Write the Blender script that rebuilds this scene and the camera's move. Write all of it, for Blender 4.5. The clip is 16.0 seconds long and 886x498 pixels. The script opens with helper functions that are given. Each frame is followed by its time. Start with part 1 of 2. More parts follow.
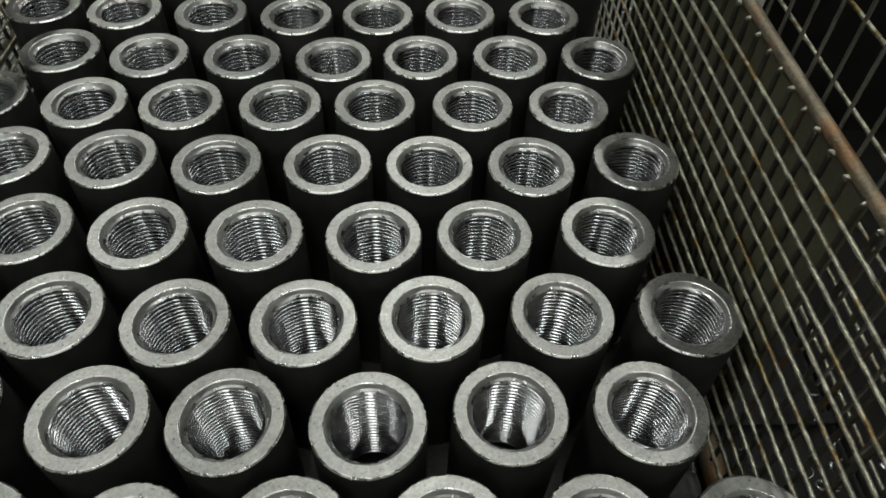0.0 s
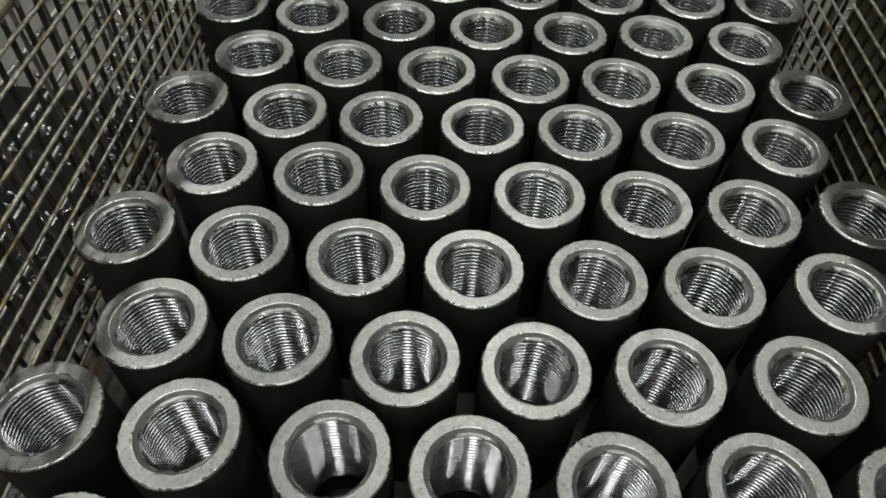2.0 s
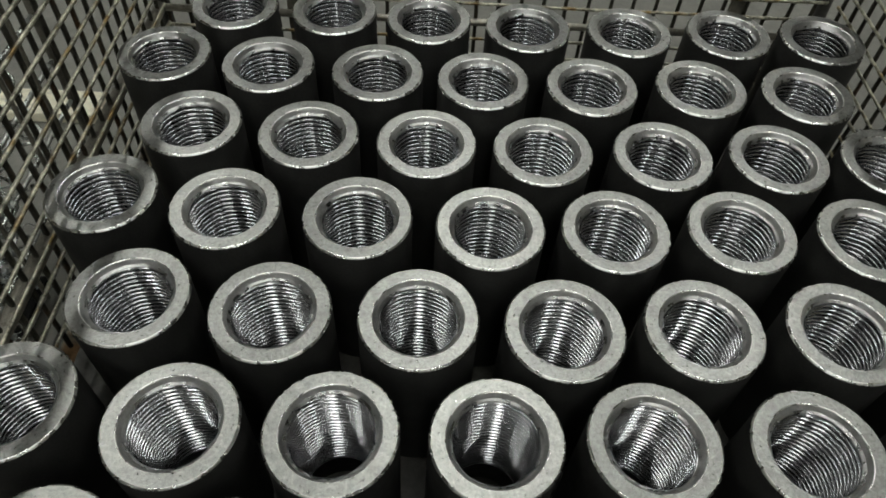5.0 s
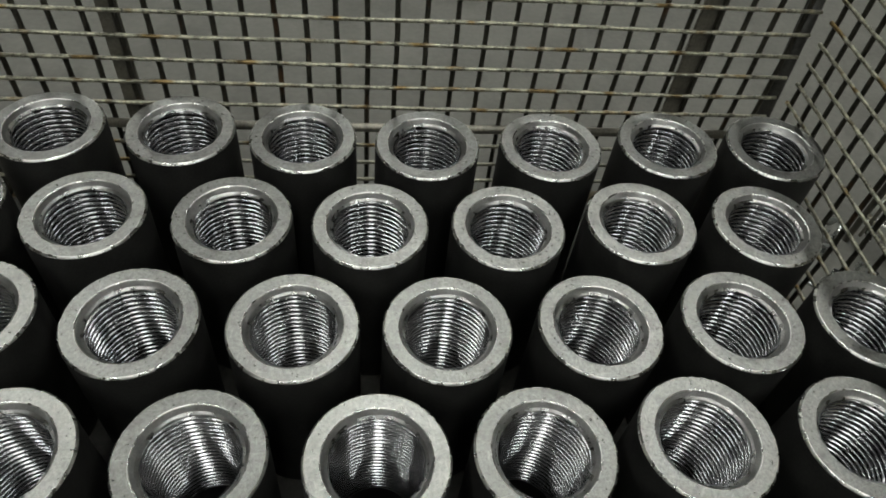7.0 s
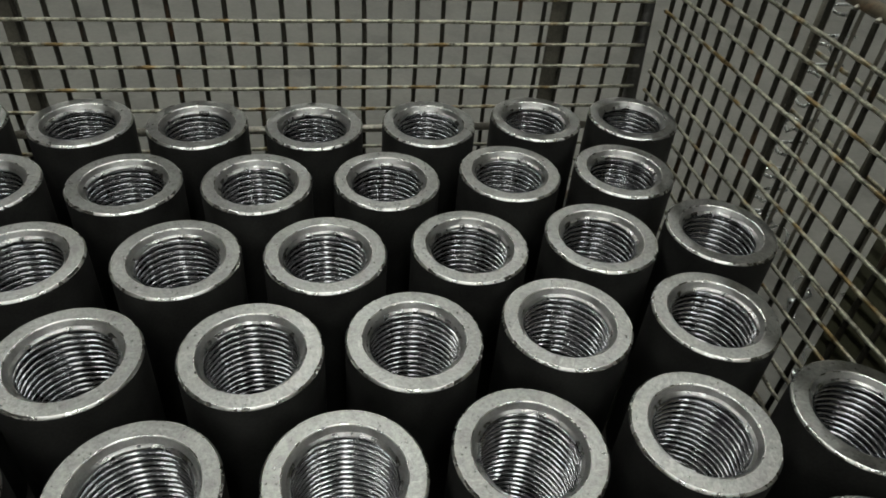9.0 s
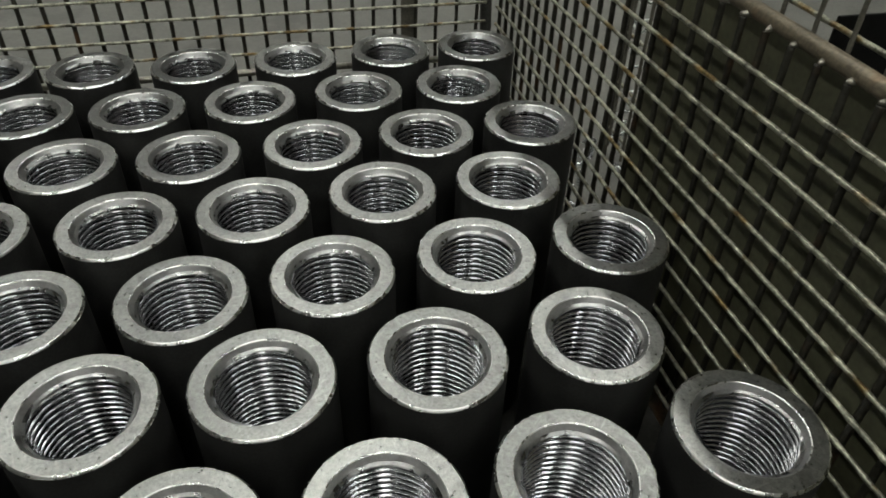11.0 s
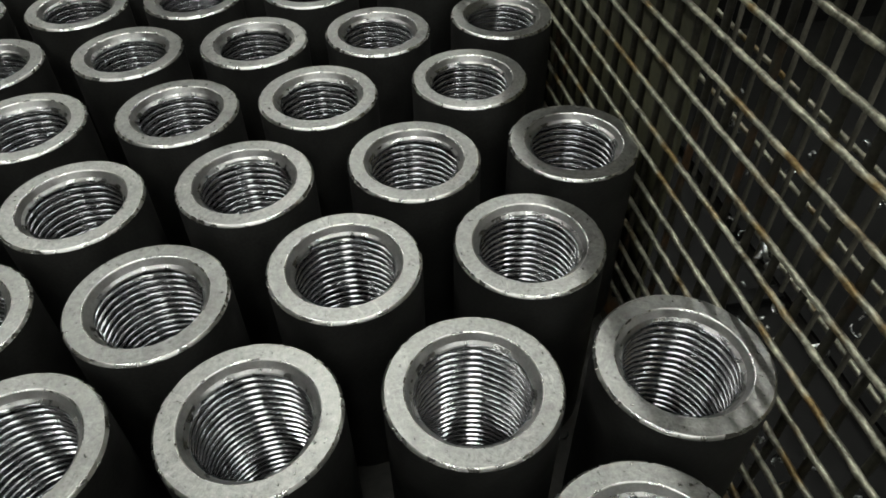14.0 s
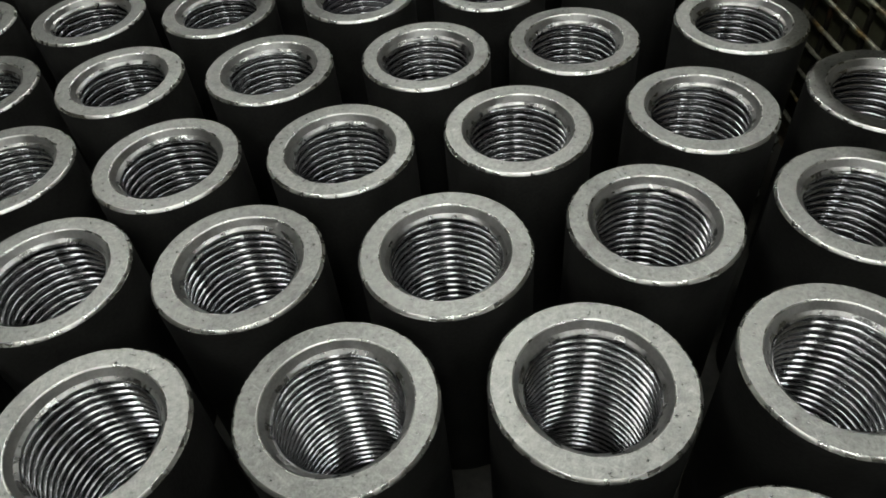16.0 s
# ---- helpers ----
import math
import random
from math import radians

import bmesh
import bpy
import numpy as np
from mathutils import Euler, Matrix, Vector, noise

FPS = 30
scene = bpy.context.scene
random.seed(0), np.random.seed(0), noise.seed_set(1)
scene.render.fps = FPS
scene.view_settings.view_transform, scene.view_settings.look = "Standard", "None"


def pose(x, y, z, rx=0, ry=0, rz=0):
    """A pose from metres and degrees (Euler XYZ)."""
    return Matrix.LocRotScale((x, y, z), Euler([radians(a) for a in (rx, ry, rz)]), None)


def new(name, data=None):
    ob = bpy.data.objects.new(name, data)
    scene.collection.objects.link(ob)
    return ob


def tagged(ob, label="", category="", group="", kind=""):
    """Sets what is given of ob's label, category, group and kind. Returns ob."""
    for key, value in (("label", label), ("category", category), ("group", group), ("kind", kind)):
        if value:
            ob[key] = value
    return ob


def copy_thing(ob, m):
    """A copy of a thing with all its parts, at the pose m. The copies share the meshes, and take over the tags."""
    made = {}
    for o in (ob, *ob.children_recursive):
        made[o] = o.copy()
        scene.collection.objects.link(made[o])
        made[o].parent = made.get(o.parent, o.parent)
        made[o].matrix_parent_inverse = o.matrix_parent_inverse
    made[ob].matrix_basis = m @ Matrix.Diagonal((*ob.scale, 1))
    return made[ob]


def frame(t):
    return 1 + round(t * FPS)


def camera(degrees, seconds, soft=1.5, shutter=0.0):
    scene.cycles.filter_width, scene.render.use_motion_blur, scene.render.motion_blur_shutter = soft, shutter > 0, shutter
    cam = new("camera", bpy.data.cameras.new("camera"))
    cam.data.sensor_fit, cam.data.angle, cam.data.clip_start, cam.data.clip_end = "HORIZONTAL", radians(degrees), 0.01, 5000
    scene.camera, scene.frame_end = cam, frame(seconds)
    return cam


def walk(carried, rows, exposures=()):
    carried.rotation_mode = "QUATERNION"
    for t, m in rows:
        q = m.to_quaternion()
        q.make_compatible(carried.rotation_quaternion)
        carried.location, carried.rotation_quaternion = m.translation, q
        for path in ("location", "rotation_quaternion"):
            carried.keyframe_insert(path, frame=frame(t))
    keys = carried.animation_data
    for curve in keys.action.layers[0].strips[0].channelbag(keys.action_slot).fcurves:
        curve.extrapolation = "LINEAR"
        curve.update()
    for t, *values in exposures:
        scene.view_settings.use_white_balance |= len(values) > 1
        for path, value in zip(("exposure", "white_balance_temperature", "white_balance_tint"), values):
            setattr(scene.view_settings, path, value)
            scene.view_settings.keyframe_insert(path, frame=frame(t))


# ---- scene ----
cam = camera(64.13, 16.0, soft=1.8)
# seconds, eye in metres, turn in degrees
ROWS = [
    (0, -0.0113, 0.0200, 0.5089, 41.04, -1.87, -2.05),
    (0.5, -0.0476, 0.0256, 0.5011, 41.95, -1.94, -2.04),
    (1, -0.0844, 0.0278, 0.4951, 41.65, -1.95, -0.23),
    (1.5, -0.1145, 0.0400, 0.5054, 40.15, -2.12, 2.32),
    (2, -0.1397, 0.0622, 0.5130, 39.66, -1.93, 3.77),
    (2.5, -0.1470, 0.0983, 0.5036, 39.27, -1.92, 4.13),
    (3, -0.1552, 0.1670, 0.5020, 38.13, -2.05, 2.21),
    (3.5, -0.1494, 0.2160, 0.4933, 38.11, -2.05, 2.12),
    (4, -0.1367, 0.2692, 0.4805, 38.22, -1.97, 2.12),
    (4.5, -0.1531, 0.3155, 0.4644, 39.59, -2.61, 1.85),
    (5, -0.1634, 0.3738, 0.4653, 38.94, -2.45, 1.15),
    (5.2, -0.1609, 0.3875, 0.4566, 41.80, -2.82, 1.25),
    (7.3, -0.1132, 0.5367, 0.4354, 40.82, -4.53, -5.53),
    (7.5, -0.0835, 0.5303, 0.4323, 43.25, -1.99, -5.82),
    (8, -0.0710, 0.5043, 0.4292, 47.77, -1.91, -8.48),
    (8.2, -0.0909, 0.4848, 0.4090, 50.67, -2.79, -8.43),
    (10.3, -0.0494, 0.3433, 0.3771, 51.39, -3.85, -11.35),
    (10.5, -0.0353, 0.3268, 0.3843, 51.00, -2.57, -11.17),
    (11, -0.0142, 0.2911, 0.3858, 51.12, -1.60, -13.09),
    (11.5, 0.0132, 0.2302, 0.3697, 50.26, -0.19, -14.33),
    (12, 0.0368, 0.1813, 0.3628, 49.99, -0.16, -16.22),
    (12.5, 0.0593, 0.1279, 0.3541, 51.33, 0.55, -15.02),
    (13, 0.0802, 0.0669, 0.3502, 49.67, 0.96, -13.73),
    (13.5, 0.0745, 0.0224, 0.3614, 47.66, 1.28, -11.87),
    (14, 0.0592, -0.0050, 0.3491, 45.84, 0.82, -9.87),
    (14.5, 0.0182, -0.0008, 0.3370, 43.30, 1.52, -7.37),
    (15, -0.0255, 0.0179, 0.3354, 43.40, 3.75, -4.49),
    (15.5, -0.0361, 0.0203, 0.3291, 43.58, 4.49, -3.75),
    (16, -0.0346, 0.0222, 0.3260, 43.85, 4.19, -3.61),
]
walk(cam, [(t, pose(*row)) for t, *row in ROWS],
     exposures=[(0, 0.03), (5, 0.07), (8, -0.04), (10.5, 0.05), (12, 0.18), (13.5, 0.16), (14.5, 0.04), (15, -0.04), (16, -0.12)])

# ---- world, lamps, exposure ----
world = bpy.data.worlds.new("world")
scene.world = world
world.use_nodes = True
world.node_tree.nodes["Background"].inputs[0].default_value = (0.02, 0.021, 0.022, 1)
world.node_tree.nodes["Background"].inputs[1].default_value = 1.0
scene.view_settings.exposure = 0.0
LAMPS = [(x, y, watts * gain, wide) for y, watts in ((-2.9, 7.2), (-1.0, 7.4), (0.45, 3.6), (2.1, 6.6), (3.9, 5.6)) for x, gain, wide in ((-1.6, 1.15, 0.14), (-0.05, 1.0, 0.32), (1.25, 0.95, 0.14))]
LAMP_Z = 2.55


# ---- materials ----
def material(name, base, rough=0.5, metal=0.0, spread=0.25, scale=60.0, fine=900.0, bump=0.15, tint=None, tint_at=0.62, tint_scale=25.0,
             rough_spread=0.1, stretch=(1, 1, 1), specular=0.5, piece=0.0, scratch=0.0):
    m = bpy.data.materials.new(name)
    m.use_nodes = True
    nt = m.node_tree
    n, link = nt.nodes, nt.links.new
    b = n["Principled BSDF"]
    b.inputs["Metallic"].default_value = metal
    b.inputs["Specular IOR Level"].default_value = specular
    co = n.new("ShaderNodeTexCoord")
    info = n.new("ShaderNodeObjectInfo")
    shift = n.new("ShaderNodeVectorMath")
    shift.operation = "MULTIPLY_ADD"
    mul = n.new("ShaderNodeVectorMath")
    mul.operation = "MULTIPLY"
    mul.inputs[1].default_value = stretch
    link(co.outputs["Object"], mul.inputs[0])
    link(info.outputs["Random"], shift.inputs[0])
    shift.inputs[1].default_value = (7.3, 3.1, 5.7)
    link(mul.outputs[0], shift.inputs[2])

    def noise_at(s, detail=4.0):
        t = n.new("ShaderNodeTexNoise")
        t.inputs["Scale"].default_value = s
        t.inputs["Detail"].default_value = detail
        link(shift.outputs[0], t.inputs["Vector"])
        return t

    def ramp(source, lo, hi, a, c):
        r = n.new("ShaderNodeMapRange")
        r.inputs[1].default_value, r.inputs[2].default_value, r.inputs[3].default_value, r.inputs[4].default_value = lo, hi, a, c
        link(source, r.inputs[0])
        return r.outputs[0]

    big, small = noise_at(scale), noise_at(fine, 2.0)
    both = n.new("ShaderNodeMath")
    both.operation = "ADD"
    link(ramp(big.outputs["Fac"], 0.3, 0.7, -spread, spread), both.inputs[0])
    link(ramp(small.outputs["Fac"], 0.3, 0.7, 1 - spread * 0.6, 1 + spread * 0.6), both.inputs[1])
    level = both.outputs[0]
    if piece:
        own = n.new("ShaderNodeMath")
        own.operation = "MULTIPLY"
        link(level, own.inputs[0])
        link(ramp(info.outputs["Random"], 0, 1, 1 - piece, 1 + piece), own.inputs[1])
        level = own.outputs[0]
    if scratch:
        # thin bright nicks, long in one way and crossed by others
        for turn, size in ((0.5, 150.0), (1.9, 190.0), (2.9, 240.0)):
            rot, wide = n.new("ShaderNodeVectorRotate"), n.new("ShaderNodeVectorMath")
            rot.rotation_type = "Z_AXIS"
            rot.inputs["Angle"].default_value = turn
            wide.operation = "MULTIPLY"
            wide.inputs[1].default_value = (0.30, 1.8, 1.0)
            link(shift.outputs[0], rot.inputs["Vector"])
            link(rot.outputs[0], wide.inputs[0])
            line, more = n.new("ShaderNodeTexNoise"), n.new("ShaderNodeMath")
            line.inputs["Scale"].default_value = size * 2.4
            line.inputs["Detail"].default_value = 1.0
            link(wide.outputs[0], line.inputs["Vector"])
            more.operation = "ADD"
            link(level, more.inputs[0])
            link(ramp(line.outputs["Fac"], 0.66, 0.74, 0.0, scratch), more.inputs[1])
            level = more.outputs[0]
    col = n.new("ShaderNodeVectorMath")
    col.operation = "SCALE"
    link(level, col.inputs["Scale"])
    if tint:
        mix = n.new("ShaderNodeMix")
        mix.data_type = "RGBA"
        mix.inputs["A"].default_value, mix.inputs["B"].default_value = (*base, 1), (*tint, 1)
        link(ramp(noise_at(tint_scale).outputs["Fac"], tint_at, tint_at + 0.1, 0, 1), mix.inputs["Factor"])
        link(mix.outputs["Result"], col.inputs[0])
    else:
        col.inputs[0].default_value = base
    link(col.outputs[0], b.inputs["Base Color"])
    link(ramp(big.outputs["Fac"], 0.3, 0.7, rough - rough_spread, rough + rough_spread), b.inputs["Roughness"])
    bp = n.new("ShaderNodeBump")
    bp.inputs["Strength"].default_value = bump
    bp.inputs["Distance"].default_value = 0.0006
    link(small.outputs["Fac"], bp.inputs["Height"])
    link(bp.outputs[0], b.inputs["Normal"])
    return m


STEEL_FACE = material("machined_steel", (0.395, 0.40, 0.38), 0.35, 1.0, spread=0.21, scale=520, fine=1500, bump=0.18, piece=0.14, tint=(0.335, 0.335, 0.32), tint_at=0.55, tint_scale=130, rough_spread=0.08, scratch=0.22)
# Paler base than the face: the mouth's broad highlight is coloured in.
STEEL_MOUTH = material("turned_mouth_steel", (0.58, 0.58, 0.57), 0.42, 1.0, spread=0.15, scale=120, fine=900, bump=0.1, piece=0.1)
STEEL_LEAD = material("bevel_steel", (0.50, 0.50, 0.49), 0.30, 1.0, spread=0.2, scale=160, fine=900, bump=0.12, piece=0.1)
# Base over twice the face's: the lip's highlight is put into its colour.
STEEL_EDGE = material("edge_highlight_steel", (0.88, 0.88, 0.85), 0.29, 1.0, spread=0.10, scale=200, fine=900, bump=0.06)
STEEL_THREAD = material("cut_thread_steel", (0.415, 0.415, 0.425), 0.165, 1.0, spread=0.15, scale=80, fine=700, bump=0.05, piece=0.1, rough_spread=0.04)
BLACKENED = material("black_oxide_steel", (0.030, 0.030, 0.028), 0.6, 0.0, spread=0.3, scale=50, fine=700, bump=0.2, specular=0.3, piece=0.15)
WIRE = material("weathered_wire", (0.42, 0.41, 0.32), 0.38, 0.65, spread=0.6, scale=130, fine=600, bump=0.7, tint=(0.25, 0.175, 0.075), tint_at=0.54, tint_scale=38)
FRAME = material("dull_frame_steel", (0.22, 0.185, 0.13), 0.45, 0.45, spread=0.4, scale=60, fine=500, bump=0.6, tint=(0.21, 0.125, 0.062), tint_at=0.53, tint_scale=30)
# Near-black base: grime, plus the shade the uprights stand in, put into colour.
UPRIGHT = material("grimy_shaded_wire", (0.036, 0.034, 0.025), 0.5, 0.3, spread=0.5, scale=60, fine=500, bump=0.4, tint=(0.075, 0.042, 0.02), tint_at=0.6, tint_scale=26)
STRIP = material("dark_strip_steel", (0.14, 0.132, 0.105), 0.55, 0.15, spread=0.3, scale=40, fine=500, bump=0.3)
WELD = material("weld_metal", (0.42, 0.40, 0.34), 0.38, 0.8, spread=0.3, scale=200, fine=900, bump=0.5)
PLATE = material("oily_dark_plate", (0.05, 0.049, 0.043), 0.45, 0.2, spread=0.4, scale=30, fine=300, bump=0.3)
OLIVE = material("olive_paint", (0.118, 0.117, 0.070), 0.55, 0.0, spread=0.25, scale=18, fine=300, bump=0.3)
CONCRETE = material("grey_concrete", (0.190, 0.187, 0.166), 0.7, 0.0, spread=0.12, scale=12, fine=160, bump=0.3, tint=(0.160, 0.157, 0.139), tint_at=0.55, tint_scale=14)
PLASTER = material("hall_plaster", (0.30, 0.30, 0.285), 0.8, 0.0, spread=0.1, scale=2, fine=60, bump=0.2)
CEILING = material("hall_ceiling_paint", (0.13, 0.13, 0.125), 0.8, 0.0, spread=0.1, scale=2, fine=60, bump=0.2)
CHIP = material("steel_chip", (0.66, 0.68, 0.67), 0.28, 1.0, spread=0.3, scale=120, fine=600, bump=0.2)
TIMBER = material("pale_timber", (0.74, 0.70, 0.55), 0.7, 0.0, spread=0.2, scale=30, fine=300, bump=0.3, stretch=(1, 6, 6))
# Near-black: shade in and between the neighbouring baskets, put into their sheets.
SHADE_BLACK = material("shade_black", (0.007, 0.007, 0.0065), 0.6, 0.0, spread=0.3, scale=30, fine=300, bump=0.3, specular=0.2)
BARE = material("galvanised_wire", (0.60, 0.62, 0.59), 0.3, 0.9, spread=0.3, scale=120, fine=600, bump=0.4)
GLOW = bpy.data.materials.new("lamp_tube")
GLOW.use_nodes = True
GLOW.node_tree.nodes["Principled BSDF"].inputs["Base Color"].default_value = (0.9, 0.9, 0.9, 1)
GLOW.node_tree.nodes["Principled BSDF"].inputs["Emission Color"].default_value = (0.98, 1.0, 0.945, 1)
GLOW.node_tree.nodes["Principled BSDF"].inputs["Emission Strength"].default_value = 4.0
ENAMEL = material("lamp_enamel", (0.75, 0.75, 0.73), 0.4, 0.0, spread=0.05)


# ---- helpers ----
def mesh_of(name, bm, mat, smooth=False):
    me = bpy.data.meshes.new(name)
    bmesh.ops.recalc_face_normals(bm, faces=bm.faces)
    bm.to_mesh(me)
    bm.free()
    me.materials.append(mat)
    if smooth:
        me.shade_smooth()
    return me


def place(name, me, parent=None, at=None, label=""):
    ob = new(name, me)
    if parent:
        ob.parent = parent
    if at is not None:
        ob.matrix_basis = at
    return tagged(ob, label)


def part(name, bm, mat, parent, label="", smooth=False, at=None):
    return place(name, mesh_of(name, bm, mat, smooth), parent, at, label)


def empty(name, at=None):
    ob = new(name)
    ob.empty_display_size = 0.02
    if at is not None:
        ob.matrix_basis = at
    return ob


def box(size, centre=(0, 0, 0), bevel=0.0):
    bm = bmesh.new()
    bmesh.ops.create_cube(bm, size=1.0, matrix=Matrix.Translation(centre) @ Matrix.Diagonal((*size, 1)))
    if bevel:
        bmesh.ops.bevel(bm, geom=bm.edges[:], offset=bevel, segments=2, affect="EDGES", profile=0.5)
    return bm


def lathe(profile, sides, crisp=False):
    """Rings (radius, height) turned about z; crisp keeps the edges between the bands sharp."""
    bm = bmesh.new()
    if crisp:
        for (ra, za), (rb, zb) in zip(profile, profile[1:]):
            a, b = ([bm.verts.new((r * math.cos(2 * math.pi * i / sides), r * math.sin(2 * math.pi * i / sides), z)) for i in range(sides)] for r, z in ((ra, za), (rb, zb)))
            for i in range(sides):
                j = (i + 1) % sides
                bm.faces.new((a[i], b[i], b[j], a[j]) if zb < za else (a[i], a[j], b[j], b[i]))
        return bm
    rings = [[bm.verts.new((r * math.cos(2 * math.pi * i / sides), r * math.sin(2 * math.pi * i / sides), z)) for i in range(sides)] for r, z in profile]
    for a, b in zip(rings, rings[1:]):
        for i in range(sides):
            j = (i + 1) % sides
            bm.faces.new((a[i], a[j], b[j], b[i]))
    return bm


def tube(points, radius, sides=6, flat=1.0, bm=None, swell=None):
    """A rod along points, with closed ends."""
    bm = bm or bmesh.new()
    pts = [Vector(p) for p in points]
    rings = []
    side = None
    for i, p in enumerate(pts):
        d = (pts[min(i + 1, len(pts) - 1)] - pts[max(i - 1, 0)]).normalized()
        if side is None:
            side = d.orthogonal().normalized()
        side = (side - d * side.dot(d)).normalized()
        up = d.cross(side)
        r = radius * (swell[i] if swell else 1.0)
        rings.append([bm.verts.new(p + side * (r * math.cos(2 * math.pi * k / sides)) + up * (r * flat * math.sin(2 * math.pi * k / sides))) for k in range(sides)])
    for a, b in zip(rings, rings[1:]):
        for k in range(sides):
            j = (k + 1) % sides
            bm.faces.new((a[k], a[j], b[j], b[k]))
    bm.faces.new(rings[0][::-1])
    bm.faces.new(rings[-1])
    return bm


def crimped(length, pitch, radius, name, mat, sway=0.00012, seed=0, start=0.0, nub=0.22):
    """A wire along x from 0 to length, a little wavy, thickened by a weld where it crosses others."""
    r = random.Random(seed)
    drift = [r.uniform(-1, 1) for _ in range(6)]
    xs, swell = [0.0], [1.0]
    x = start
    while x < length - 0.002:
        for off, w in ((-0.0035, 1.0), (-0.0012, 1 + nub * r.random()), (0.0012, 1 + nub * r.uniform(0.3, 1)), (0.0035, 1.0), (pitch / 2, 1 + r.uniform(-0.06, 0.04))):
            if 0 < x + off < length and x + off > xs[-1] + 0.0005:
                xs.append(x + off)
                swell.append(w)
        x += pitch
    xs.append(length)
    swell.append(1.0)
    pts = []
    for x in xs:
        slow = sum(d * math.sin((k + 1) * math.pi * x / length) for k, d in enumerate(drift)) * 0.0003
        pts.append((x, sway * math.sin(2 * math.pi * x / pitch), sway * 0.7 * math.cos(2 * math.pi * x / pitch + 0.7) + slow))
    return mesh_of(name, tube(pts, radius, 6, swell=swell), mat, True)


# ---- the hall ----
GROUND = -0.07
floor = part("floor", box((16, 16, 0.1), (0, 2, GROUND - 0.05)), CONCRETE, None)
tagged(floor, "smooth grey concrete workshop floor", "floor", kind="structure")
for name, size, at in (("wall_north", (16.2, 0.1, 3.3), (0, 10.05, 1.58)), ("wall_south", (16.2, 0.1, 3.3), (0, -6.05, 1.58)),
                       ("wall_east", (0.1, 16, 3.3), (8.05, 2, 1.58)), ("wall_west", (0.1, 16, 3.3), (-8.05, 2, 1.58))):
    tagged(part(name, box(size, at), PLASTER, None), "plain light grey workshop wall", "wall", kind="structure")
tagged(part("ceiling", box((16.2, 16.2, 0.1), (0, 2, 3.28)), CEILING, None), "plain pale workshop ceiling", "ceiling", kind="structure")


def tube_lamp(x, y, watts, wide):
    lamp = empty("ceiling_lamp", pose(x, y, LAMP_Z))
    tagged(lamp, "fluorescent tube ceiling lamp with white housing", "lamp", "hall lamps")
    part("housing", box((wide + 0.08, 1.5, 0.05), (0, 0, 0.045), 0.008), ENAMEL, lamp)
    for s in ((-0.05, 0.05) if wide < 0.2 else (-0.11, 0.0, 0.11)):
        part("tube", tube([(s, -0.7, -0.005), (s, 0.7, -0.005)], 0.015, 10), GLOW, lamp, "glowing fluorescent tube", True)
    for s in (-0.6, 0.6):
        part("hanger", tube([(0, s, 0.07), (0, s, 3.23 - LAMP_Z)], 0.006, 8), ENAMEL, lamp)
    light = bpy.data.lights.new("lamp_light", "AREA")
    light.shape, light.size, light.size_y = "RECTANGLE", wide, 1.4
    light.energy, light.color = watts, (0.98, 1.0, 0.945)
    place("light", light, lamp, pose(0, 0, -0.03))


for lx, ly, watts, wide in LAMPS:
    tube_lamp(lx, ly, watts, wide)

# ---- the wire basket ----
LEFT, RIGHT, NEAR, FAR = -0.421, 0.2215, -0.13, 0.966
RIGHT_FAR = 0.2055  # the basket is a little narrower at its far end
WIRE_R = 0.0015
LONG, WIDE = FAR - NEAR, RIGHT - LEFT
SLANT = math.degrees(math.atan2(RIGHT - RIGHT_FAR, LONG))
basket = empty("wire_basket", pose(0, 0, 0))
tagged(basket, "rusty welded wire mesh basket full of steel couplings", "basket")
part("floor_plate", box((WIDE - 0.018, LONG - 0.004, 0.004), ((LEFT + RIGHT) / 2 - 0.007, (NEAR + FAR) / 2, -0.0025)), PLATE, basket, "dark steel floor plate")


def mesh_side(name, length, at, levels, foot, top, pitch, start, seed, inward, owner=None, sag=0.0, radius=WIRE_R, mat=WIRE, upright=UPRIGHT):
    """A welded mesh side: along x from 0 to length, wires lying on y = 0, uprights outside."""
    side = empty(name, at)
    side.parent = owner or basket
    tagged(side, "welded square wire mesh side")
    kinds = [crimped(length, pitch, radius, "lying_wire", mat, seed=seed + k, start=start) for k in range(3)]
    for k, z in enumerate(levels):
        place("lying_wire", kinds[k % 3], side, pose(0, 0, z, 0, sag, 0))
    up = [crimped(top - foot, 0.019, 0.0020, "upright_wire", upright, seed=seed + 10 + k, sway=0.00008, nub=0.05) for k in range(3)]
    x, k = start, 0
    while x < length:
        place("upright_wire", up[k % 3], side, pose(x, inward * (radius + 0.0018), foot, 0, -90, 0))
        x += pitch
        k += 1
    return side


def levels(first, step, count):
    return [first - step * i for i in range(count)]


mesh_side("mesh_side", LONG, pose(RIGHT, NEAR, 0, 0, 0, 90 + SLANT), levels(0.2475, 0.0178, 14), 0.002, 0.259, 0.0194, 0.007, 1, -1, None, 0.5)
mesh_side("mesh_side", LONG, pose(LEFT, NEAR, 0, 0, 0, 90), levels(0.2325, 0.0188, 12) + [0.2513], 0.002, 0.262, 0.0196, 0.007, 5, 1)
mesh_side("mesh_side", RIGHT_FAR - LEFT - 0.011, pose(LEFT, FAR, 0), levels(0.2295, 0.01875, 12) + [0.2483], 0.002, 0.262, 0.0209, 0.0005, 9, 1)
mesh_side("mesh_side", WIDE, pose(LEFT, NEAR, 0), levels(0.2295, 0.01875, 12) + [0.2483], 0.002, 0.262, 0.0209, 0.008, 13, -1)

RAIL_Z, RAIL_R = 0.2625, 0.0042
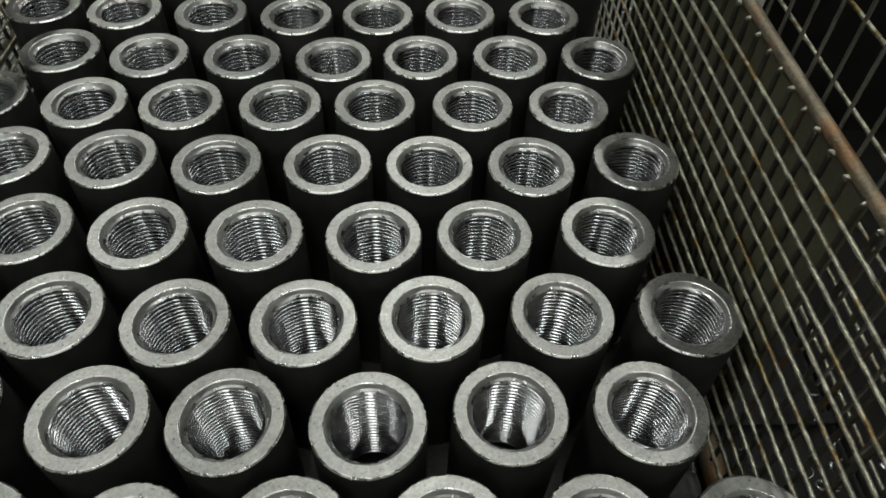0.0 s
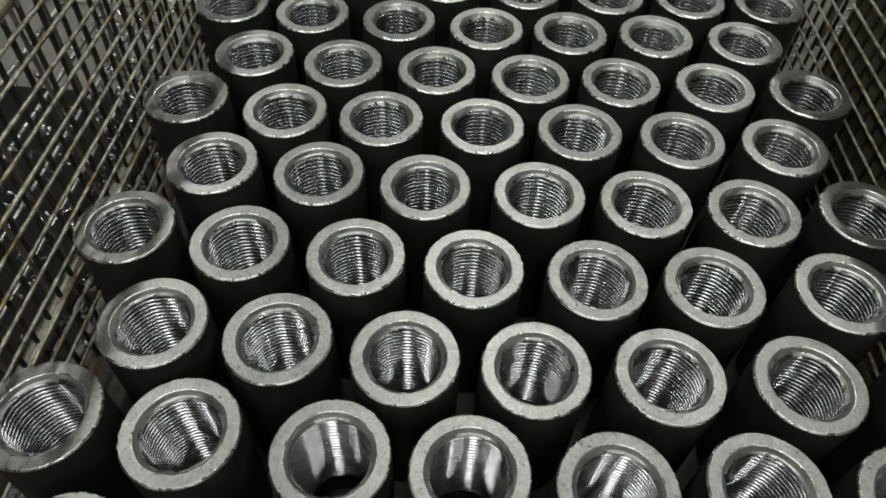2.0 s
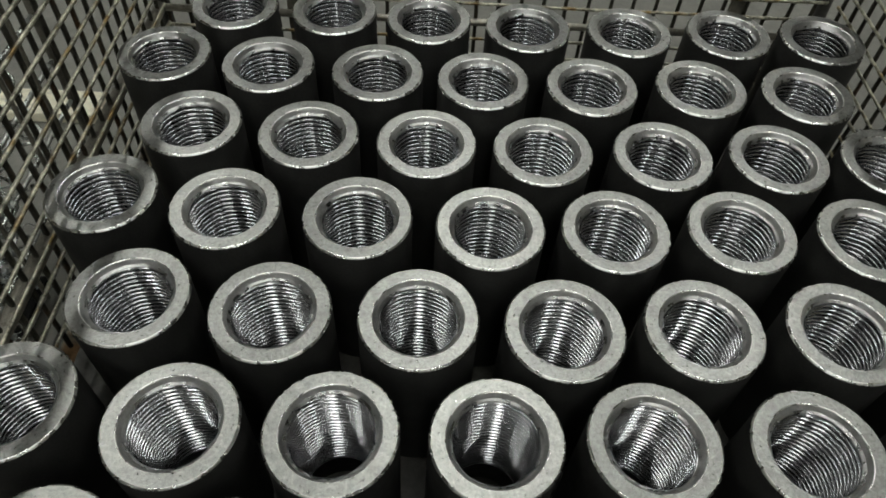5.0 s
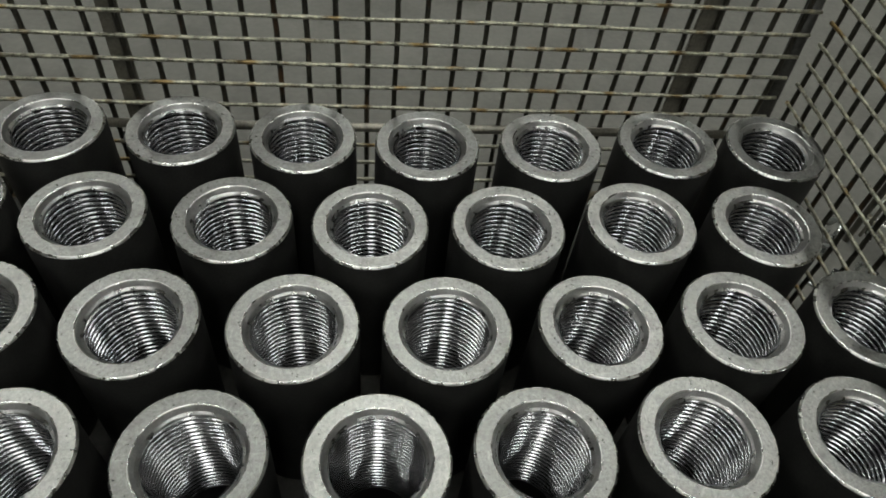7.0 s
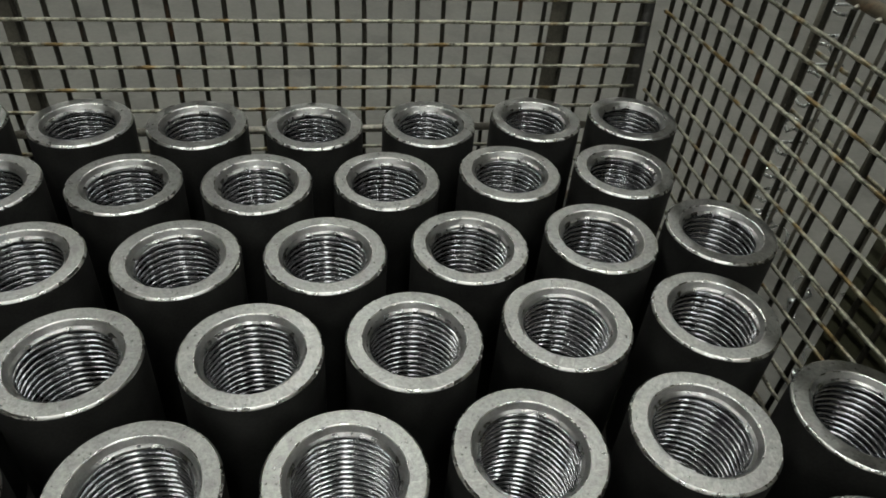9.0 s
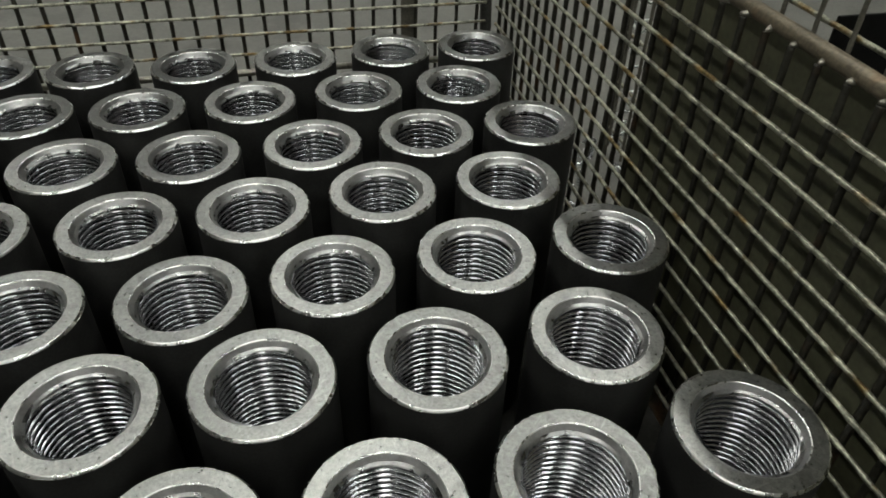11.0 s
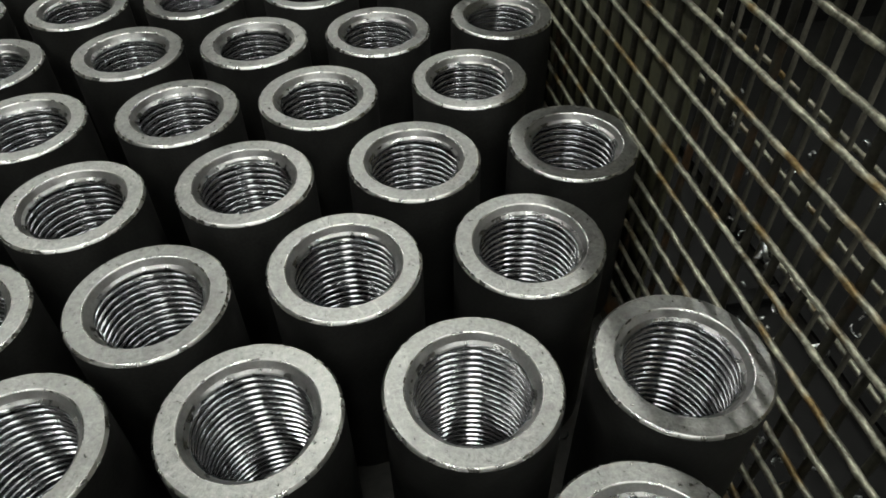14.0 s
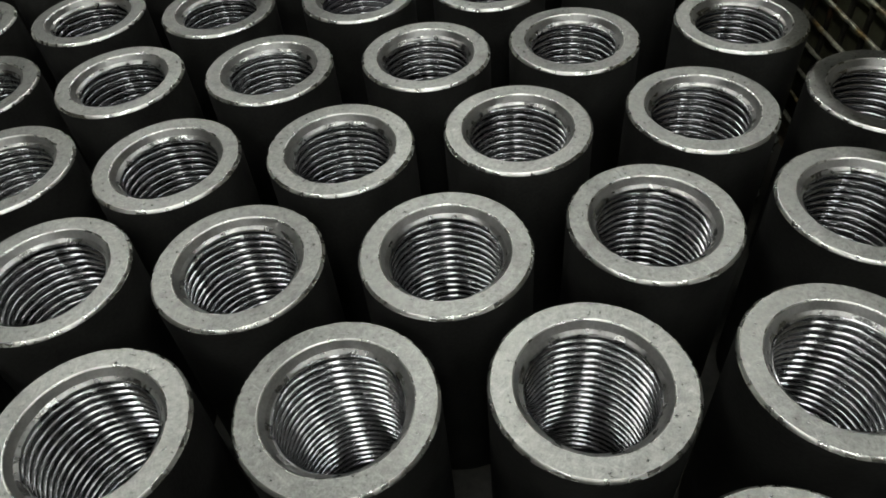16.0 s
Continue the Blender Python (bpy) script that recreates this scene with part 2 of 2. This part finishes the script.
RX, RXF, LX = RIGHT + 0.0085, RIGHT_FAR + 0.0085, LEFT - 0.0085


def top_rail(a, b, beads, inward, seed):
    rail = part("top_rail", tube([a, b], RAIL_R, 14), FRAME, basket, "round steel top rail with rust patches", True)
    rnd = random.Random(seed)
    bead = bmesh.new()
    bmesh.ops.create_icosphere(bead, subdivisions=2, radius=1.0)
    for v in bead.verts:
        v.co = v.co * (1 + 0.25 * noise.noise(v.co * 1.7))
        v.co = Vector((v.co.x * 0.0015, v.co.y * 0.0036, v.co.z * 0.0017))
    me = mesh_of("weld_bead", bead, WELD, True)
    for p in beads:
        place("weld_bead", me, rail, pose(p[0] + inward[0] * 0.0036, p[1] + inward[1] * 0.0036, RAIL_Z - 0.0022, rnd.uniform(-15, 15), rnd.uniform(-25, 25), (90 if inward[0] else 0) + rnd.uniform(-25, 25)))


count = int(LONG / 0.0194)
top_rail((RX, NEAR - 0.01, RAIL_Z), (RXF, FAR + 0.012, RAIL_Z), [(RX + (RXF - RX) * (0.007 + 0.0194 * i) / LONG, NEAR + 0.007 + 0.0194 * i) for i in range(count)], (-1, 0), 3)
top_rail((LX, NEAR - 0.01, RAIL_Z), (LX, FAR + 0.012, RAIL_Z), [(LX, NEAR + 0.007 + 0.0196 * i) for i in range(count - 1)], (1, 0), 4)
top_rail((LX, FAR + 0.0125, RAIL_Z), (RXF, FAR + 0.0125, RAIL_Z), [(LEFT + 0.0005 + 0.0209 * i, FAR + 0.0125) for i in range(1, 30)], (0, -1), 5)
top_rail((LX, NEAR - 0.0125, RAIL_Z), (RX, NEAR - 0.0125, RAIL_Z), [(LEFT + 0.008 + 0.0209 * i, NEAR - 0.0125) for i in range(30)], (0, 1), 6)

# the heavier rod round the basket, and the foot frame
ROD_Z = 0.0795
for a, b in (((LEFT, FAR - 0.001, ROD_Z), (RIGHT_FAR - 0.008, FAR - 0.001, ROD_Z)), ((LX + 0.004, NEAR, ROD_Z), (LX + 0.004, FAR, ROD_Z)), ((LEFT, NEAR - 0.008, ROD_Z), (RIGHT, NEAR - 0.008, ROD_Z))):
    part("stiffening_rod", tube([a, b], 0.0055 if a[0] == b[0] else 0.0035, 10), WELD, basket, "heavier bare steel rod", True)
for a, b in (((LX, NEAR, -0.012), (LX, FAR, -0.012)), ((RX, NEAR, -0.012), (RXF, FAR, -0.012)), ((LX, FAR + 0.011, -0.012), (RXF, FAR + 0.011, -0.012)), ((LX, NEAR - 0.011, -0.012), (RX, NEAR - 0.011, -0.012))):
    part("foot_rail", tube([a, b], 0.009, 12), FRAME, basket, "", True)
for x, y in ((LX + 0.004, FAR + 0.009), (RXF - 0.0095, FAR + 0.012), (LX, NEAR - 0.011), (RX, NEAR - 0.011)):
    post = lathe([(0.0045, GROUND), (0.0060, GROUND), (0.0060, 0.238), (0.0045, 0.238), (0.0045, GROUND)], 16)
    part("corner_post", post, PLATE, basket, "dark steel tube post with open end", True, pose(x, y, 0, 0, -3 if x > 0 and y > 0.5 else 0, 0))
for x in (0.116, -0.300):
    part("flat_strip", box((0.014, 0.003, 0.256), (x, FAR + 0.0075, 0.132), 0.0006), STRIP, basket, "dark flat steel stiffening strip")
part("hook", tube([(-0.118, FAR - 0.003, 0.222), (-0.124, FAR - 0.004, 0.234), (-0.134, FAR - 0.004, 0.250), (-0.137, FAR, 0.262)], 0.0016, 6), WIRE, basket, "bent loose end of wire", True)

# ---- the couplings ----
OUTER, BORE, HIGH = 0.0358, 0.0268, 0.12
THREAD_MINOR, THREAD_PITCH = 0.0228, 0.0041
X0, Y0, PITCH_X, PITCH_Y = 0.1750, 0.9051, 0.08537, 0.07534
# millimetres by which each coupling stands off the even pattern, row by row
SHIFT_X = {
    0: (-6.9, -3.1, -4.3, -5.7, -4.6, -0.5, -0.2),
    1: (-0.7, -0.1, -2.0, -2.2, 0.1, -0.7, 1.4),
    2: (-4.5, -2.1, -1.9, -3.2, -1.4, -1.0, -0.7),
    3: (-2.9, -4.3, -3.2, 0.1, -1.1, -2.3, 0.5),
    4: (-2.2, -2.8, -3.3, -0.7, -1.0, -2.0, -0.4),
    5: (-0.3, -0.9, -2.3, 0.3, -0.6, 1.9, -1.2),
    6: (2.8, -0.3, 1.7, 4.4, 0.8, 1.3, 0.9),
    7: (6.5, -1.7, 1.1, -1.1, -0.5, 0.1, -1.0),
    8: (6.8, 3.5, -0.5, -0.9, 0.2, 1.6, 3.4),
    9: (5.0, 3.5, 2.2, 2.4, 6.2, 1.5, 1.9),
    10: (4.8, 5.3, 5.0, 3.2, 3.5, 3.2, 2.8),
}
SHIFT_Y = {
    0: (-1.6, 0.1, -4.3, -4.7, 0.5, 6.4, 7.9),
    1: (-2.8, -0.9, -5.4, -4.2, 0.5, 4.2, 12.0),
    2: (-1.8, -2.4, -4.9, -5.8, -3.1, 1.3, 7.6),
    3: (-0.8, 1.0, -3.4, -5.2, -0.7, 2.5, 11.1),
    4: (-0.3, 0.3, -1.5, -5.5, -2.0, -0.8, 5.6),
    5: (-0.5, -0.1, 1.0, -0.0, 0.9, 2.7, 12.0),
    6: (2.4, -4.3, -3.1, -1.2, -1.4, 5.3, 8.6),
    7: (-1.4, -4.4, -5.4, -3.5, -0.4, 4.6, 12.0),
    8: (-2.8, -2.4, -4.2, -6.5, -4.9, 2.3, 7.4),
    9: (-1.1, 0.1, -6.2, -2.2, 1.3, 8.6, 12.7),
    10: (-3.7, -0.8, 0.6, 1.9, -0.3, 3.1, 9.0),
}
SIDES = 48


def thread_bore():
    """A real right-hand thread, cut as one spiral surface from the mouth to the foot."""
    top, foot, per = HIGH - 0.0046, 0.030, 10
    shape = (0.0, 0.02, 0.16, 0.44, 0.74, 0.97, 1.0, 0.94, 0.60, 0.14)
    depth = 0.0027
    count = int((top - foot) / THREAD_PITCH * per)
    verts, faces = [], []
    for j in range(count + 1):
        for i in range(SIDES):
            a = 2 * math.pi * i / SIDES
            k = ((j / per + i / SIDES) % 1.0) * per
            lo = int(k) % per
            r = THREAD_MINOR + depth * (shape[lo] * (1 - k % 1) + shape[(lo + 1) % per] * (k % 1))
            verts.append((r * math.cos(a), r * math.sin(a), top - THREAD_PITCH * j / per))
    for j in range(count):
        for i in range(SIDES):
            n2 = (i + 1) % SIDES
            faces.append((j * SIDES + i, (j + 1) * SIDES + i, (j + 1) * SIDES + n2, j * SIDES + n2))
    me = bpy.data.meshes.new("threaded_bore")
    me.from_pydata(verts, [], faces)
    me.materials.append(STEEL_THREAD)
    me.shade_smooth()
    return me


coupling = empty("pipe_coupling")
tagged(coupling, "blackened steel threaded coupling with bright machined end, standing upright", "pipe coupling", "couplings in the basket")
part("sleeve", lathe([(0.0262, 0.0), (OUTER - 0.001, 0.0), (OUTER, 0.001), (OUTER, HIGH - 0.0014)], 64), BLACKENED, coupling, "matt black outer wall", True)
part("outer_edge", lathe([(OUTER, HIGH - 0.0014), (OUTER - 0.0002, HIGH - 0.0010), (OUTER - 0.0009, HIGH - 0.0002), (OUTER - 0.0012, HIGH)], 64), STEEL_EDGE, coupling, "broken edge, coloured bright as a highlight", True)
part("end_face", lathe([(OUTER - 0.0012, HIGH), (BORE + 0.0005, HIGH)], 64), STEEL_FACE, coupling, "bright machined end face")
part("inner_edge", lathe([(BORE + 0.0005, HIGH), (BORE + 0.0002, HIGH - 0.0001), (BORE - 0.0001, HIGH - 0.0005)], 64), STEEL_EDGE, coupling, "broken inner edge, coloured bright as a highlight", True)
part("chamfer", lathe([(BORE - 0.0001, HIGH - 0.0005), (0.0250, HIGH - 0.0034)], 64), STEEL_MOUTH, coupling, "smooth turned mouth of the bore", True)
part("lead_in", lathe([(0.0250, HIGH - 0.0034), (0.0237, HIGH - 0.0045), (0.0235, HIGH - 0.0058)], 64, True), STEEL_LEAD, coupling, "bright bevel where the thread begins", True)
place("threaded_bore", thread_bore(), coupling, None, "shiny cut internal thread")
# Added wall: black stands for the shade deep in the bore.
part("inner_wall", lathe([(0.0262, 0.0), (0.0256, 0.029), (0.0226, 0.0312)], 48), BLACKENED, coupling, "added plain wall below the thread, black for the deep shade", True)


def stand(row, place_):
    """Where a coupling stands: staggered rows that bow and drift a little."""
    slot = place_ + 0.5 * (row % 2)
    near = row if row < 11 else row - 2
    return X0 - PITCH_X * slot + SHIFT_X[near][place_] / 1000, Y0 - PITCH_Y * row + SHIFT_Y[near][place_] / 1000


rnd = random.Random(4)
first = True
for row in range(13):
    for slot in range(7):
        x, y = stand(row, slot)
        m = pose(x, y, 0, 0, 0, rnd.uniform(0, 360))
        if first:
            coupling.matrix_basis, first = m, False
        else:
            copy_thing(coupling, m)


# ---- metal chips ----
def chips(name, label, count, spot, seed, big=1.0):
    """A scatter of curled turnings, joined."""
    r = random.Random(seed)
    bm = bmesh.new()
    for _ in range(count):
        at = Vector(spot(r))
        radius, turns, lead, width = r.uniform(0.003, 0.008) * big, r.uniform(0.3, 1.1), r.uniform(0.003, 0.009) * big, r.uniform(0.002, 0.0045) * big
        q = Euler((r.uniform(0, 6.3), r.uniform(0, 6.3), r.uniform(0, 6.3))).to_matrix()
        n = max(5, int(turns * 9))
        prev = None
        for i in range(n + 1):
            a = 2 * math.pi * turns * i / n
            c = Vector((radius * math.cos(a), radius * math.sin(a), lead * a / 6.3))
            pair = [bm.verts.new(at + q @ (c + Vector((0, 0, s * width)))) for s in (-0.5, 0.5)]
            if prev:
                bm.faces.new((prev[0], pair[0], pair[1], prev[1]))
            prev = pair
    ob = part(name, bm, CHIP, None, smooth=True)
    s = ob.modifiers.new("thickness", "SOLIDIFY")
    s.thickness = 0.0004
    return tagged(ob, label, "metal chips", kind="stuff")


chips("steel_chips", "curled shiny steel turnings lying in a dark basket", 260, lambda r: (r.uniform(-0.95, -0.51), r.uniform(-0.1, 0.76), -0.045 + r.random() ** 2 * 0.08), 11, 1.2)
chips("steel_chips", "tangled bright turnings at the basket end", 90, lambda r: (r.uniform(-0.56, -0.50), r.uniform(0.66, 0.80), -0.044 + r.random() ** 2 * 0.11), 15, 1.5)
chips("steel_chips", "small turnings piled between the baskets", 170, lambda r: (r.uniform(0.238, 0.262), r.uniform(-0.1, 0.25), GROUND + 0.004 + r.random() * 0.20), 16, 0.55)
chips("steel_chips", "bright turnings piled against the basket side", 300, lambda r: (r.uniform(-0.478, -0.442), r.uniform(0.0, 0.66), GROUND + 0.004 + r.random() ** 1.5 * 0.13), 17, 0.85)
chips("steel_chips", "loose curled turnings on the basket floor", 60, lambda r: (r.uniform(0.150, 0.203), r.uniform(-0.1, 0.95), 0.004 + r.random() * 0.02), 12, 0.8)
chips("steel_chips", "few curled turnings on the concrete floor", 26, lambda r: (r.uniform(0.27, 0.42), r.uniform(0.74, 1.0), GROUND + 0.004 + r.random() * 0.02), 13, 1.8)
chips("steel_chips", "shiny turnings lying in the neighbouring basket", 26, lambda r: (r.uniform(0.40, 0.60), r.uniform(-0.05, 0.60), -0.046 + r.random() ** 2 * 0.05), 14, 0.9)

# ---- what stands beside the basket ----
block = part("timber_block", box((0.24, 0.042, 0.014), (-0.650, 0.982, GROUND + 0.007), 0.003), TIMBER, None)
tagged(block, "pale thin timber batten lying on the concrete floor", "timber batten")


def neighbour(x, y0, y1, turn, seed, label, zs, pitch, end, rods):
    """Another mesh basket standing close by; its near side lies on x, its inside towards turn, its sheet floor ends at end."""
    other = empty("wire_basket", pose(x, y0, 0))
    tagged(other, label, "basket")
    size = y1 - y0
    mesh_side("mesh_side", size, pose(0, 0, 0, 0, 0, 90), zs, -0.045, 0.290, pitch, 0.012, seed, turn, other, 0.0, 0.0021, rods, STRIP)
    mesh_side("mesh_side", end - y0, pose(0.50 * turn, 0, 0, 0, 0, 90), zs, -0.045, 0.250, pitch, 0.006, seed + 20, turn, other, 0.0, 0.0021, rods, STRIP)
    part("top_rail", tube([(0, -0.01, 0.292), (0, size + 0.01, 0.292)], 0.0034, 10), FRAME, other, "round steel top rail", True)
    part("floor_plate", box((0.49, end - y0, 0.003), (0.252 * turn, (end - y0) / 2, -0.05)), SHADE_BLACK, other, "dark steel floor plate")
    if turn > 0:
        # Added end sheet: hides the pale floor so the inside stays dark.
        part("end_panel", box((0.49, 0.003, 0.26), (0.252 * turn, end - y0, 0.081), 0.001), SHADE_BLACK, other, "added black sheet that keeps the basket's inside dark")
    for px, py in ((0.002 * turn, -0.012), (0.504 * turn, -0.012), (0.002 * turn, size + 0.006), (0.504 * turn, end - y0 + 0.012)):
        part("corner_post", tube([(px, py, GROUND), (px, py, 0.29)], 0.0032, 12), STRIP, other, "", True)
    return other


def wire_ends(owner, at, first, step, count, size, heading, seed):
    """Free ends of lying wires, each bent round into a hook."""
    r = random.Random(seed)
    for k in range(count):
        turn, wide, z = r.uniform(3.0, 4.6), size * r.uniform(0.8, 1.2), first - step * k + r.uniform(-0.003, 0.003)
        pts = [(at[0] + heading * size * 3.2, at[1] - 0.004, z), (at[0] + heading * size * 1.4, at[1] - 0.002, z + 0.001)]
        for i in range(9):
            a = turn * i / 8
            pts.append((at[0] - heading * wide * math.sin(a), at[1] - wide * (1 - math.cos(a)) * 0.8, z - 0.0012 * i * r.uniform(0.2, 1.4)))
        part("bent_end", tube(pts, 0.0017, 6), BARE, owner, "bright bent wire end", True)


second = neighbour(0.362, -0.12, 0.975, 1, 41, "dark neighbouring wire mesh basket with an olive panel", levels(0.2075, 0.0585, 5), 0.0370, 0.70, WIRE)
part("olive_panel", box((0.003, 0.425, 0.33), (-0.1345, 0.6025, 0.097), 0.001), OLIVE, second, "dark olive painted sheet panel")
# Brackets coloured near-black to sink into the shade behind the mesh.
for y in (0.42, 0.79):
    part("panel_bracket", box((0.130, 0.012, 0.004), (-0.068, y, -0.040), 0.0008), SHADE_BLACK, second, "bracket that carries the panel, blackened to match the shade")
# Added sheet: the gap between the baskets is shade, drawn as black.
part("drip_tray", box((0.128, 0.82, 0.003), (-0.066, 0.41, -0.050)), SHADE_BLACK, second, "added black sheet for the shade between the baskets")
wire_ends(second, (0.014, 1.100), 0.185, 0.028, 9, 0.009, 1, 61)
third = neighbour(-0.490, -0.12, 0.87, -1, 51, "dark wire mesh basket with steel turnings inside", levels(0.170, 0.043, 6), 0.0392, 0.74, BARE)
wire_ends(third, (-0.058, 1.005), 0.122, 0.021, 9, 0.008, -1, 62)
